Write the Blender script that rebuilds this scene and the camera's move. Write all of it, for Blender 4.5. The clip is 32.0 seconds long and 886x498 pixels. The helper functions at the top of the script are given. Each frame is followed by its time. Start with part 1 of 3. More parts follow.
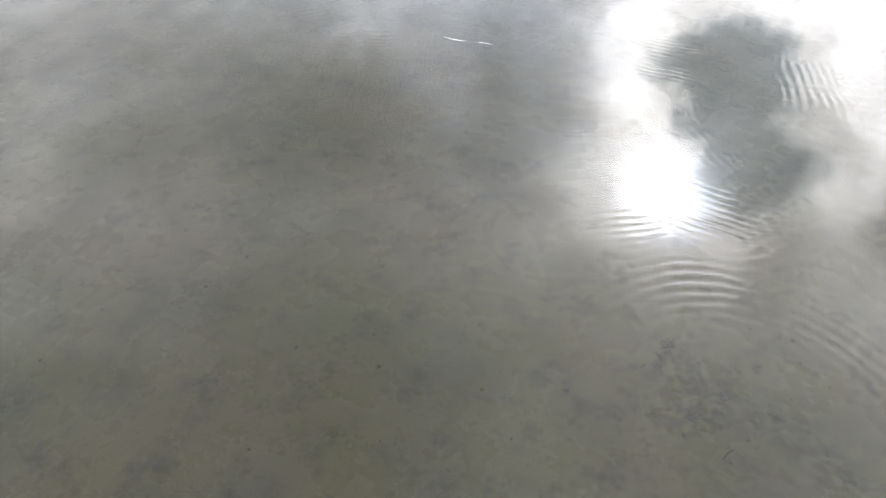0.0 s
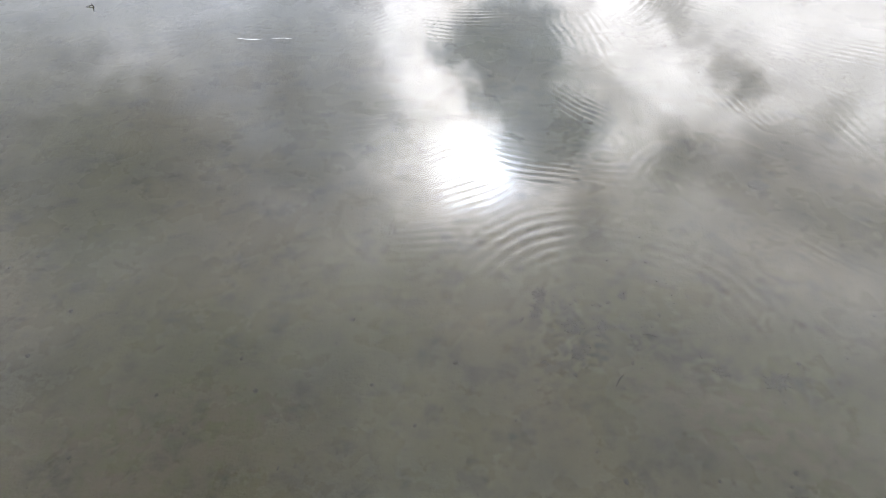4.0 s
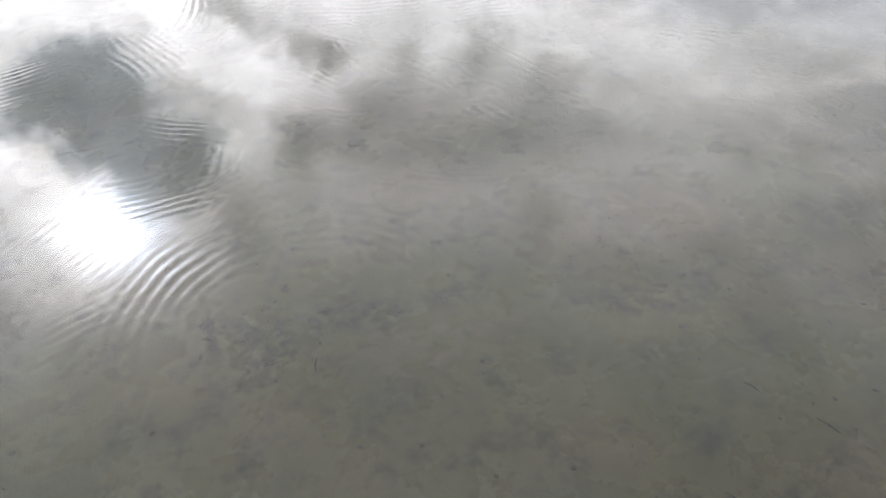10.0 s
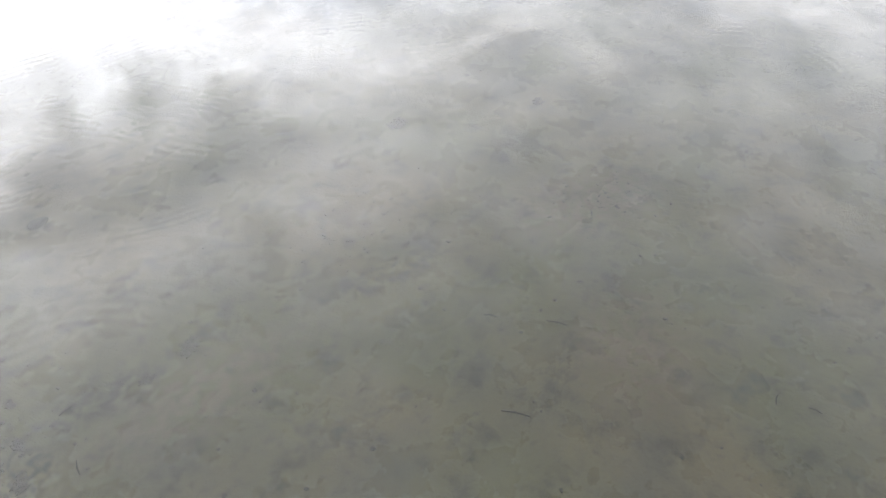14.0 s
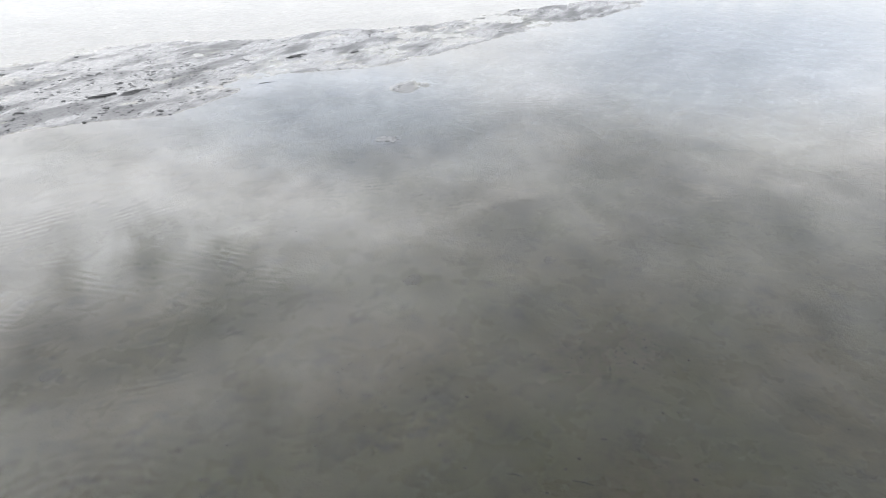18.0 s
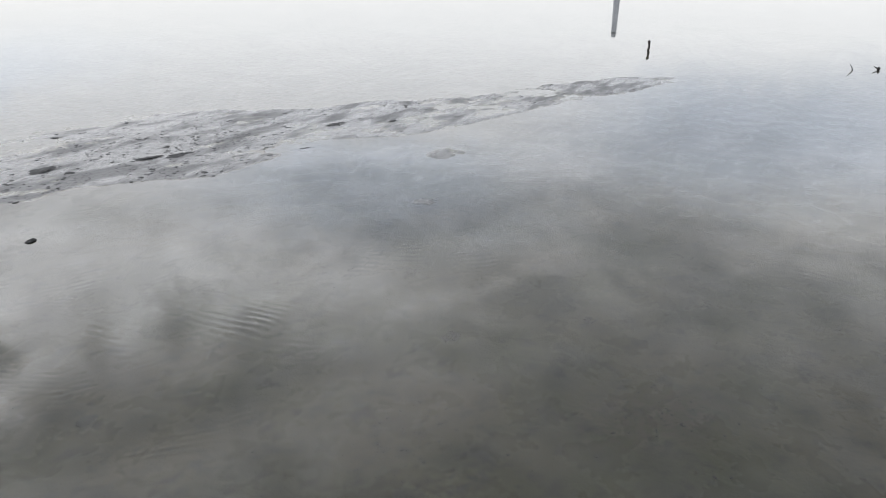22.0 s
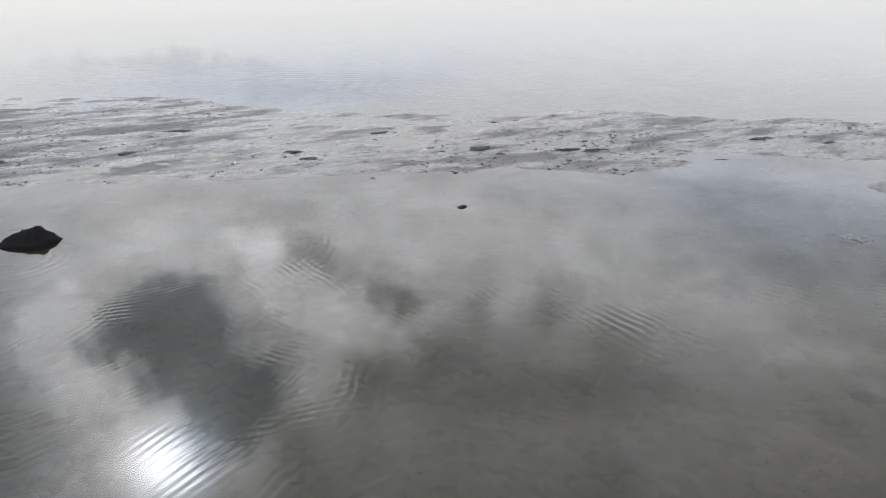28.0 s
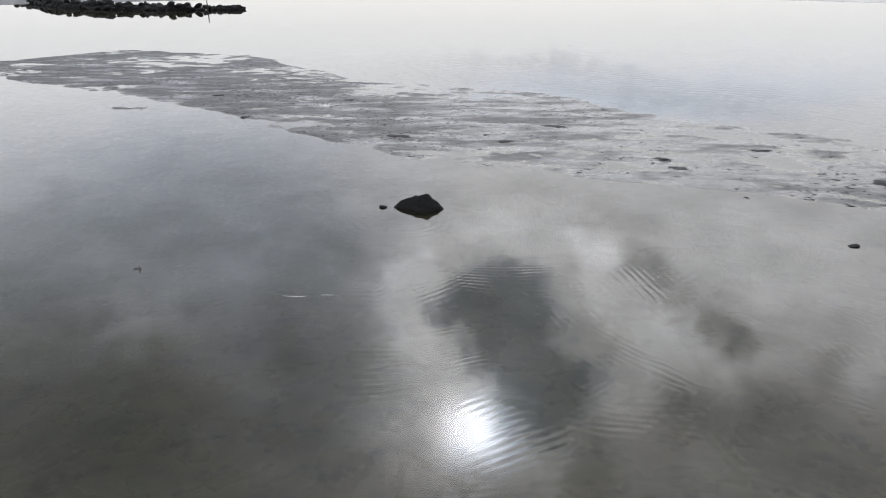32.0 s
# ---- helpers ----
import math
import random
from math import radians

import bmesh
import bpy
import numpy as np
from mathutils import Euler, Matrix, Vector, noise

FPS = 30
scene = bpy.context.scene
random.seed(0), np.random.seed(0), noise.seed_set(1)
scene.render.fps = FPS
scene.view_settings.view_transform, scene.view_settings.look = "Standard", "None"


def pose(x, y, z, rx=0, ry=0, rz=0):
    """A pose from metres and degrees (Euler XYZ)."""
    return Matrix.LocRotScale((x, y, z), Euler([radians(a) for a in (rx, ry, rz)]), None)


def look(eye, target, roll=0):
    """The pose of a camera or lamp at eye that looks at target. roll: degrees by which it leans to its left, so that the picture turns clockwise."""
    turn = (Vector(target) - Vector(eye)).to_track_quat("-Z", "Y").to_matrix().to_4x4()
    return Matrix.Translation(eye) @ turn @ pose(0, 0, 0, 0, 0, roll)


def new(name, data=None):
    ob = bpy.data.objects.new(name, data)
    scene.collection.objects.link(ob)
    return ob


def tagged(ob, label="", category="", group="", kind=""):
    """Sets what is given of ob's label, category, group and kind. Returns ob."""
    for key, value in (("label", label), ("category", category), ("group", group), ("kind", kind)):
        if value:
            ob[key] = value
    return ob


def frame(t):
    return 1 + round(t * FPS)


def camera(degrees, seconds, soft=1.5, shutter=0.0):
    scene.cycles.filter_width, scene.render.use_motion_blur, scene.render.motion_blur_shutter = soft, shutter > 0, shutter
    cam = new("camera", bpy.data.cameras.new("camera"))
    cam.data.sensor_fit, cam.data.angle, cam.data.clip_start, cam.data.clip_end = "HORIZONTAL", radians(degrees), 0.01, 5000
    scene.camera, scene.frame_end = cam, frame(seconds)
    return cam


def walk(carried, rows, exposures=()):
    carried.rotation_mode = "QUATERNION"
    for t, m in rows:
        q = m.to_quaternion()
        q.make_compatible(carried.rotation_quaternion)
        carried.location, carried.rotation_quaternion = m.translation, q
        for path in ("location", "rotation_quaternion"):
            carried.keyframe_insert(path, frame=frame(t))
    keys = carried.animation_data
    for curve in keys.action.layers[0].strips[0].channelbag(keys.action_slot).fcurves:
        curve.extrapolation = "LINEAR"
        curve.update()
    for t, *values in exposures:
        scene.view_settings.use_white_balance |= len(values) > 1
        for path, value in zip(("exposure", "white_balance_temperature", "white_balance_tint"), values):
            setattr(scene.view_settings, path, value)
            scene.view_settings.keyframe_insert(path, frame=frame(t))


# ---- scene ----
LENS = 65.65
cam = camera(LENS, 32.0, soft=1.05)

# seconds, x, y, z, yaw, pitch, roll of a hovering camera that pans and tilts
PATH = [
    (0, 0, 0, 4, 23.19, -43.09, -0.02),
    (0.5, -0.031, 0.009, 3.971, 21.7, -42.82, -0.12),
    (1, -0.054, 0.021, 3.951, 20.19, -42.77, -0.28),
    (1.5, -0.061, 0.019, 3.939, 18.41, -42.78, -0.2),
    (2, -0.053, -0.018, 3.947, 15.69, -42.81, 0.03),
    (2.5, -0.073, -0.051, 3.89, 12.68, -42.9, 0.32),
    (3, -0.11, -0.08, 3.823, 9.43, -42.89, 0.69),
    (3.5, -0.169, -0.057, 3.778, 6.55, -42.8, 0.75),
    (4, -0.206, 0.037, 3.763, 4.16, -42.97, 0.16),
    (4.5, -0.235, 0.074, 3.75, 1.33, -43.08, 0.39),
    (6.5, -0.17, 0.034, 3.747, -7.71, -43.02, 0.25),
    (7, -0.168, 0.018, 3.729, -9.93, -42.75, 0.4),
    (7.5, -0.173, 0.009, 3.735, -13.28, -42.66, 0.48),
    (8, -0.159, 0.004, 3.758, -16.56, -42.7, 0.45),
    (8.5, -0.132, -0.016, 3.767, -20, -42.59, 0.14),
    (9, -0.101, -0.021, 3.769, -23.8, -42.77, -0.05),
    (9.5, -0.064, -0.05, 3.762, -27.9, -42.7, -0.37),
    (10, -0.038, -0.069, 3.792, -32.25, -42.98, -0.56),
    (10.5, -0.042, -0.071, 3.789, -37.26, -42.99, -0.21),
    (11, -0.027, -0.072, 3.778, -41.94, -42.97, 0.03),
    (11.5, -0.021, -0.086, 3.815, -46.67, -43.1, 0.15),
    (12, -0.013, -0.105, 3.866, -51.2, -43.39, 0.28),
    (12.5, -0.019, -0.118, 3.89, -55.8, -43.55, 0.55),
    (13, -0.045, -0.145, 3.911, -60.29, -43.65, 0.64),
    (13.5, -0.074, -0.19, 3.901, -61.83, -43.5, 0.1),
    (14, -0.114, -0.213, 3.892, -61.6, -42.54, -0.4),
    (14.5, -0.14, -0.21, 3.87, -61.67, -40.62, -0.53),
    (16.5, -0.229, -0.115, 3.9, -61.98, -34.3, 0.22),
    (17, -0.245, -0.09, 3.901, -62.05, -32.56, 0.34),
    (17.5, -0.254, -0.09, 3.883, -61.96, -30.83, 0.24),
    (18, -0.273, -0.08, 3.862, -61.97, -29.08, 0.28),
    (18.5, -0.299, -0.057, 3.828, -62.01, -27.29, 0.36),
    (19, -0.32, -0.048, 3.795, -61.96, -25.57, 0.3),
    (19.5, -0.337, -0.038, 3.762, -61.88, -23.81, 0.25),
    (20, -0.34, -0.025, 3.738, -61.83, -22.94, 0.26),
    (20.5, -0.344, -0.012, 3.717, -61.8, -22.96, 0.26),
    (21, -0.349, -0.003, 3.698, -61.37, -22.96, 0.24),
    (21.5, -0.371, 0.001, 3.688, -60.51, -22.93, 0.27),
    (22, -0.391, 0.007, 3.677, -59.46, -22.92, 0.3),
    (22.5, -0.407, 0.008, 3.662, -58.18, -22.86, 0.29),
    (23, -0.408, 0.007, 3.656, -56.54, -22.89, 0.22),
    (23.5, -0.427, 0.01, 3.661, -54.54, -22.88, 0.21),
    (24, -0.446, 0.017, 3.673, -52.3, -22.86, 0.14),
    (24.5, -0.465, 0.028, 3.681, -50.06, -22.86, 0.06),
    (26.5, -0.579, 0.064, 3.711, -38.87, -22.82, -0.35),
    (27, -0.584, 0.11, 3.675, -34.69, -22.67, -0.38),
    (27.5, -0.587, 0.129, 3.651, -30.31, -22.56, -0.47),
    (28, -0.588, 0.113, 3.642, -25.94, -22.45, -0.6),
    (28.5, -0.578, 0.138, 3.609, -21.53, -22.27, -0.75),
    (29, -0.545, 0.193, 3.579, -17.15, -22.17, -0.87),
    (29.5, -0.571, 0.238, 3.556, -13.26, -22.01, -0.91),
    (30, -0.589, 0.248, 3.526, -9.44, -21.79, -0.86),
    (30.5, -0.646, 0.269, 3.53, -5.9, -21.77, -0.71),
    (31, -0.707, 0.274, 3.54, -2.44, -21.79, -0.74),
    (31.5, -0.762, 0.263, 3.546, 1.08, -21.71, -0.7),
    (32, -0.813, 0.241, 3.543, 3.74, -21.61, -0.54),
]
walk(cam, [(t, pose(x, y, z, 90 + p, 0, yaw) @ pose(0, 0, 0, 0, 0, roll)) for t, x, y, z, yaw, p, roll in PATH],
     exposures=[(0, 1.66, 6450, 12), (4, 1.52, 6450, 12), (7, 1.40, 6400, 13), (9, 1.40, 6400, 13), (12, 1.92, 6300, 12), (13, 2.00, 6300, 12), (14.5, 1.92, 6250, 12), (17, 1.32, 6300, 10), (18, 0.98, 6350, 10), (19, 0.72, 6350, 10), (20, 0.5, 6300, 10), (24, 0.38, 6350, 10), (27, 0.25, 6330, 11), (32, 0.20, 6350, 11)])

# ------------------------------------------------------------ light
SUN_AZ, SUN_EL = -0.4, 36.2


class Nodes:
    """Short hand for a node tree."""

    def __init__(self, tree):
        self.tree = tree
        tree.nodes.clear()

    def add(self, kind, **settings):
        n = self.tree.nodes.new(kind)
        for key, value in settings.items():
            setattr(n, key, value)
        return n

    def plug(self, value, socket):
        if isinstance(value, bpy.types.NodeSocket):
            self.tree.links.new(value, socket)
        elif value is not None:
            socket.default_value = value

    def math(self, op, a, b=None, c=None, clamp=False):
        n = self.add("ShaderNodeMath", operation=op, use_clamp=clamp)
        for v, s in zip((a, b, c), n.inputs):
            self.plug(v, s)
        return n.outputs[0]

    def vec(self, op, a, b=None, out=0):
        n = self.add("ShaderNodeVectorMath", operation=op)
        for v, s in zip((a, b), n.inputs):
            self.plug(v, s)
        return n.outputs[out]

    def ramp(self, v, a, b, lo=0.0, hi=1.0, smooth=True):
        n = self.add("ShaderNodeMapRange", interpolation_type="SMOOTHSTEP" if smooth else "LINEAR")
        for s, x in zip(n.inputs[:5], (v, a, b, lo, hi)):
            self.plug(x, s)
        return n.outputs[0]

    def noise(self, co, scale, detail=4.0, rough=0.5, distort=0.0, colour=False, dims="3D"):
        n = self.add("ShaderNodeTexNoise", noise_dimensions=dims)
        self.plug(co, n.inputs["Vector"])
        for key, x in (("Scale", scale), ("Detail", detail), ("Roughness", rough), ("Distortion", distort)):
            n.inputs[key].default_value = x
        return n.outputs["Color" if colour else "Fac"]

    def mix(self, f, a, b, blend="MIX"):
        n = self.add("ShaderNodeMix", data_type="RGBA", blend_type=blend)
        self.plug(f, n.inputs[0])
        for x, s in ((a, n.inputs[6]), (b, n.inputs[7])):
            self.plug((*x, 1) if isinstance(x, tuple) and len(x) == 3 else x, s)
        return n.outputs[2]

    def mapping(self, co, loc=(0, 0, 0), rot=(0, 0, 0), scale=(1, 1, 1), kind="POINT"):
        n = self.add("ShaderNodeMapping", vector_type=kind)
        self.plug(co, n.inputs["Vector"])
        n.inputs["Location"].default_value = loc
        n.inputs["Rotation"].default_value = [radians(a) for a in rot]
        n.inputs["Scale"].default_value = scale
        return n.outputs[0]


world = bpy.data.worlds.new("cloudy_sky")
scene.world = world
world.use_nodes = True
w = Nodes(world.node_tree)
direction = w.add("ShaderNodeTexCoord").outputs["Generated"]
xyz = w.add("ShaderNodeSeparateXYZ")
w.plug(direction, xyz.inputs[0])
azimuth = w.math("DEGREES", w.math("ARCTAN2", xyz.outputs[0], xyz.outputs[1]))
elevation = w.math("DEGREES", w.math("ARCSINE", w.math("MAXIMUM", w.math("MINIMUM", xyz.outputs[2], 1), -1)))
flat = w.add("ShaderNodeCombineXYZ")
w.plug(azimuth, flat.inputs[0])
w.plug(elevation, flat.inputs[1])
angles = flat.outputs[0]
# wind-drawn edges: large swirls, a fray of puffs and a fine fringe
swirl = w.vec("SUBTRACT", w.noise(angles, 0.13, 2.0, 0.5, colour=True, dims="2D"), (0.5, 0.5, 0.5))
fray = w.vec("SUBTRACT", w.noise(angles, 0.42, 3.0, 0.55, colour=True, dims="2D"), (0.5, 0.5, 0.5))
fringe = w.vec("SUBTRACT", w.noise(angles, 1.5, 3.0, 0.6, colour=True, dims="2D"), (0.5, 0.5, 0.5))
drawn = w.vec("ADD", w.vec("ADD", angles, w.vec("MULTIPLY", swirl, (3.4, 2.6, 0.0))), w.vec("ADD", w.vec("MULTIPLY", fray, (3.6, 2.6, 0.0)), w.vec("MULTIPLY", fringe, (1.2, 1.0, 0.0))))

# cloud banks: azimuth, elevation, half width, half height, lean, gain, softness
# bright tufts round the sun
SUNLIT = [
    (-6.4, 25.6, 2.7, 5.5, 0, 0.44, 0.5), (-4.8, 31.2, 3.4, 3.0, 0, 0.40, 0.5), (-5.5, 37.5, 4.5, 3.0, 0, 0.45, 0.7), (5.5, 20.6, 8.5, 2.0, 5, 0.26, 0.7),
    (12.8, 25.4, 2.6, 6.5, -42, 0.55, 0.5), (13.5, 33, 3.0, 3.5, -20, 0.32, 0.8), (17.5, 28.5, 3.0, 2.5, 0, 0.35, 0.7), (9, 39, 4, 3, 0, 0.30, 0.9),
]
# thinner banks to either side
PALE = [
    (-28, 27, 1.8, 6.5, -46, 0.34, 0.9), (-17, 33.2, 5.5, 1.7, 14, 0.26, 0.9), (27, 22.5, 14, 2.8, 4, 0.26, 0.9), (20.5, 29.4, 1.6, 4.0, -40, 0.30, 0.7), (24.5, 28.3, 2.0, 1.6, 20, 0.22, 0.8),
    (31.8, 26.6, 1.8, 1.6, 0, 0.20, 0.8), (38.5, 29.3, 2.2, 1.8, 0, 0.16, 0.9), (47, 26, 7, 3.5, 10, 0.22, 0.9), (57, 29, 5, 3.5, 15, 0.16, 0.9), (92, 17, 7, 5, 0, 0.22, 0.9), (66, 15.5, 9, 1.6, 0, 0.08, 0.9),
]
# the dark gap beside the sun
GAP = [
    (0.9, 26.0, 4.6, 2.8, -12, 0.42), (2.6, 28.6, 4.2, 3.2, -30, 0.42), (4.4, 31.0, 4.0, 3.2, -30, 0.42), (5.8, 33.4, 5.2, 2.8, -15, 0.42),
]
# dark puffs
PUFFS = [
    (14, 22.1, 2.6, 1.3, 15, 0.59, 0.7), (11, 38.5, 2.5, 3.0, 0, 0.55, 0.8),
    (21.0, 26.4, 2.0, 1.9, 20, 0.63, 0.7), (26.3, 30.8, 3.4, 1.5, 15, 0.61, 0.7), (29.4, 28.3, 1.4, 1.5, 0, 0.69, 0.7), (35.2, 26.8, 2.3, 2.0, -20, 0.63, 0.7),
    (41.3, 28.4, 3.2, 1.5, -10, 0.65, 0.7), (22.4, 33.0, 3.6, 2.2, 0, 0.59, 0.8), (42.5, 32.2, 5.0, 2.2, 0, 0.67, 0.8), (18.0, 33.2, 1.5, 2.4, -15, 0.68, 0.8), (33, 33.5, 5, 2.2, 0, 0.73, 0.9), (22.8, 26.8, 1.2, 1.0, 0, 0.71, 0.7),
]
# the duller sky away from the sun
DULL = [
    (-15.5, 29, 4.6, 9.0, 0, 0.57, 0.7), (-27, 33, 9, 7, 0, 0.52, 0.9), (-23, 17, 12, 5, 0, 0.68, 0.9), (54, 19.4, 9, 2.4, 3, 0.78, 0.9), (74, 19.6, 8, 2.4, -3, 0.80, 0.9),
    (85, 11.0, 10, 3.2, -6, 0.80, 0.9), (82, 25, 6, 2.5, 0, 0.88, 0.9), (11, 7.8, 13, 1.0, 5, 0.84, 0.7), (-40, 31, 12, 5, 0, 0.62, 0.9), (-50, 22, 12, 5, 0, 0.70, 0.9), (66, 28.3, 5, 2, 0, 0.86, 0.9), (76, 35, 14, 3.5, 0, 0.80, 0.9),
]


def bank(az, el, half_w, half_h, lean, soft):
    """1 inside a bank of cloud, 0 outside it, with drawn-out edges."""
    local = w.mapping(drawn, (az, el, 0), (0, 0, lean), (half_w, half_h, 1), "TEXTURE")
    return w.ramp(w.vec("LENGTH", local, out=1), 1 + soft, 1 - soft * 0.8)


veil = w.add("ShaderNodeFloatCurve")
w.plug(w.math("DIVIDE", elevation, 90), veil.inputs["Value"])
curve = veil.mapping.curves[0]
for n, (el, level) in enumerate([(0, 0.26), (3, 0.29), (6, 0.345), (10, 0.39), (16, 0.475), (22, 0.545), (28, 0.56), (36, 0.53), (46, 0.36), (58, 0.24), (75, 0.30), (90, 0.34)]):
    if n in (0, 11):
        curve.points[0 if n == 0 else -1].location = (el / 90, level)
    else:
        curve.points.new(el / 90, level)
veil.mapping.update()
level = w.math("MULTIPLY", w.math("MULTIPLY", veil.outputs[0], 4.0), w.math("SUBTRACT", 1.0, w.math("MULTIPLY", w.math("ADD", w.ramp(azimuth, 40, 92, 0.0, 0.50), w.ramp(azimuth, -8, -40, 0.0, 0.46)), w.ramp(elevation, 7, 26))))
gain = 1.0
for az, el, a, b, lean, g, soft in SUNLIT + PALE:
    gain = w.math("MULTIPLY_ADD", bank(az, el, a, b, lean, soft), g, gain)
for az, el, a, b, lean, g, soft in PUFFS + DULL:
    gain = w.math("MULTIPLY", gain, w.math("MULTIPLY_ADD", bank(az, el, a, b, lean, soft), g - 1, 1.0))
gap = 0.0
for az, el, a, b, lean, soft in GAP:
    gap = w.math("MAXIMUM", bank(az, el, a, b, lean, soft), gap)
gain = w.math("MULTIPLY", gain, w.math("MULTIPLY_ADD", gap, -0.65, 1.0))
# the cloud deck lies flat overhead, so that its tufts crowd towards the horizon
over = w.math("MAXIMUM", w.math("ADD", xyz.outputs[2], 0.06), 0.06)
plan = w.add("ShaderNodeCombineXYZ")
w.plug(w.math("DIVIDE", xyz.outputs[0], over), plan.inputs[0])
w.plug(w.math("DIVIDE", xyz.outputs[1], over), plan.inputs[1])
deck = w.noise(plan.outputs[0], 3.2, 5.0, 0.55, 0.7)
wisps = w.noise(plan.outputs[0], 9.0, 3.0, 0.6, 0.9)
tufts = w.math("MULTIPLY", w.ramp(deck, 0.32, 0.68, 0.78, 1.22, False), w.ramp(wisps, 0.3, 0.7, 0.90, 1.11, False))
calm = w.math("MULTIPLY", w.ramp(elevation, 6.0, 26.0, 0.12, 1.0), w.ramp(elevation, 34.0, 50.0, 1.0, 0.6))
tufts = w.math("MULTIPLY_ADD", w.math("SUBTRACT", tufts, 1.0), calm, 1.0)
level = w.math("MULTIPLY", w.math("MULTIPLY", level, gain), tufts)
# the sun behind thin cloud
sun_way = Vector((math.sin(radians(SUN_AZ)) * math.cos(radians(SUN_EL)), math.cos(radians(SUN_AZ)) * math.cos(radians(SUN_EL)), math.sin(radians(SUN_EL))))
off = w.math("DEGREES", w.math("ARCCOSINE", w.math("MINIMUM", w.vec("DOT_PRODUCT", direction, tuple(sun_way), out=1), 1.0)))
core = w.math("MULTIPLY", w.math("EXPONENT", w.math("MULTIPLY", w.math("MULTIPLY", off, off), -0.15)), 11.0)
halo = w.math("MULTIPLY", w.math("MULTIPLY_ADD", w.math("POWER", w.ramp(off, 12, 0, smooth=False), 2.2), 2.2, core), w.math("ADD", 0.1, w.math("MULTIPLY", gain, 0.9)))
level = w.math("ADD", level, halo)
glow = w.math("MULTIPLY_ADD", w.math("POWER", w.ramp(off, 22, 0, smooth=False), 2.0), 0.5, 1.0)
level = w.math("MULTIPLY", level, glow)
tint = w.mix(w.ramp(level, 0.4, 1.8), (0.915, 0.955, 1.03), (0.992, 0.985, 0.995))
# thin places where blue sky shows through the veil
for az, el, a, b, lean, soft in ((84, 12.5, 13, 4, -6, 0.9), (54, 18, 12, 3.5, 4, 0.9), (-26, 18, 14, 7, 0, 0.9), (10, 9, 18, 2.2, -6, 0.8), (-18, 30, 7, 9, 0, 0.9), (1.0, 37.0, 3, 2.5, 0, 0.9)):
    tint = w.mix(w.math("MULTIPLY", bank(az, el, a, b, lean, soft), 0.55), tint, (0.80, 0.91, 1.10))
tint = w.mix(w.math("MULTIPLY", gap, 0.6), tint, (0.76, 0.92, 1.08))
tint = w.mix(w.ramp(elevation, 11, 2, 0.0, 0.6), tint, (1.02, 1.0, 0.955))
clouds = w.vec("SCALE", tint)
w.plug(w.math("MULTIPLY", level, 10.0), clouds.node.inputs["Scale"])
sky = w.add("ShaderNodeTexSky", sky_type="NISHITA", sun_disc=False, sun_elevation=radians(SUN_EL), sun_rotation=radians(SUN_AZ))
whole = w.mix(0.94, sky.outputs[0], clouds)
back = w.add("ShaderNodeBackground")
w.plug(whole, back.inputs["Color"])
back.inputs["Strength"].default_value = 0.1
w.plug(back.outputs[0], w.add("ShaderNodeOutputWorld").inputs[0])

sun = new("sun", bpy.data.lights.new("sun", "SUN"))
sun.data.energy, sun.data.angle, sun.data.color = 0.012, radians(4), (1.0, 0.95, 0.88)
sun.matrix_world = look(sun_way * 50, (0, 0, 0))

# ------------------------------------------------------------ materials


def surface(name):
    m = bpy.data.materials.new(name)
    m.use_nodes = True
    n = Nodes(m.node_tree)
    out = n.add("ShaderNodeOutputMaterial")
    return m, n, out, n.add("ShaderNodeNewGeometry").outputs["Position"]


def principled(n, out, colour, rough, height=None, bump=1.0, spec=0.5):
    b = n.add("ShaderNodeBsdfPrincipled")
    n.plug((*colour, 1) if isinstance(colour, tuple) else colour, b.inputs["Base Color"])
    n.plug(rough, b.inputs["Roughness"])
    n.plug(spec, b.inputs["Specular IOR Level"])
    if height is not None:
        k = n.add("ShaderNodeBump")
        k.inputs["Strength"].default_value, k.inputs["Distance"].default_value = bump, 1.0
        n.plug(height, k.inputs["Height"])
        n.plug(k.outputs[0], b.inputs["Normal"])
    n.plug(b.outputs[0], out.inputs[0])
    return b


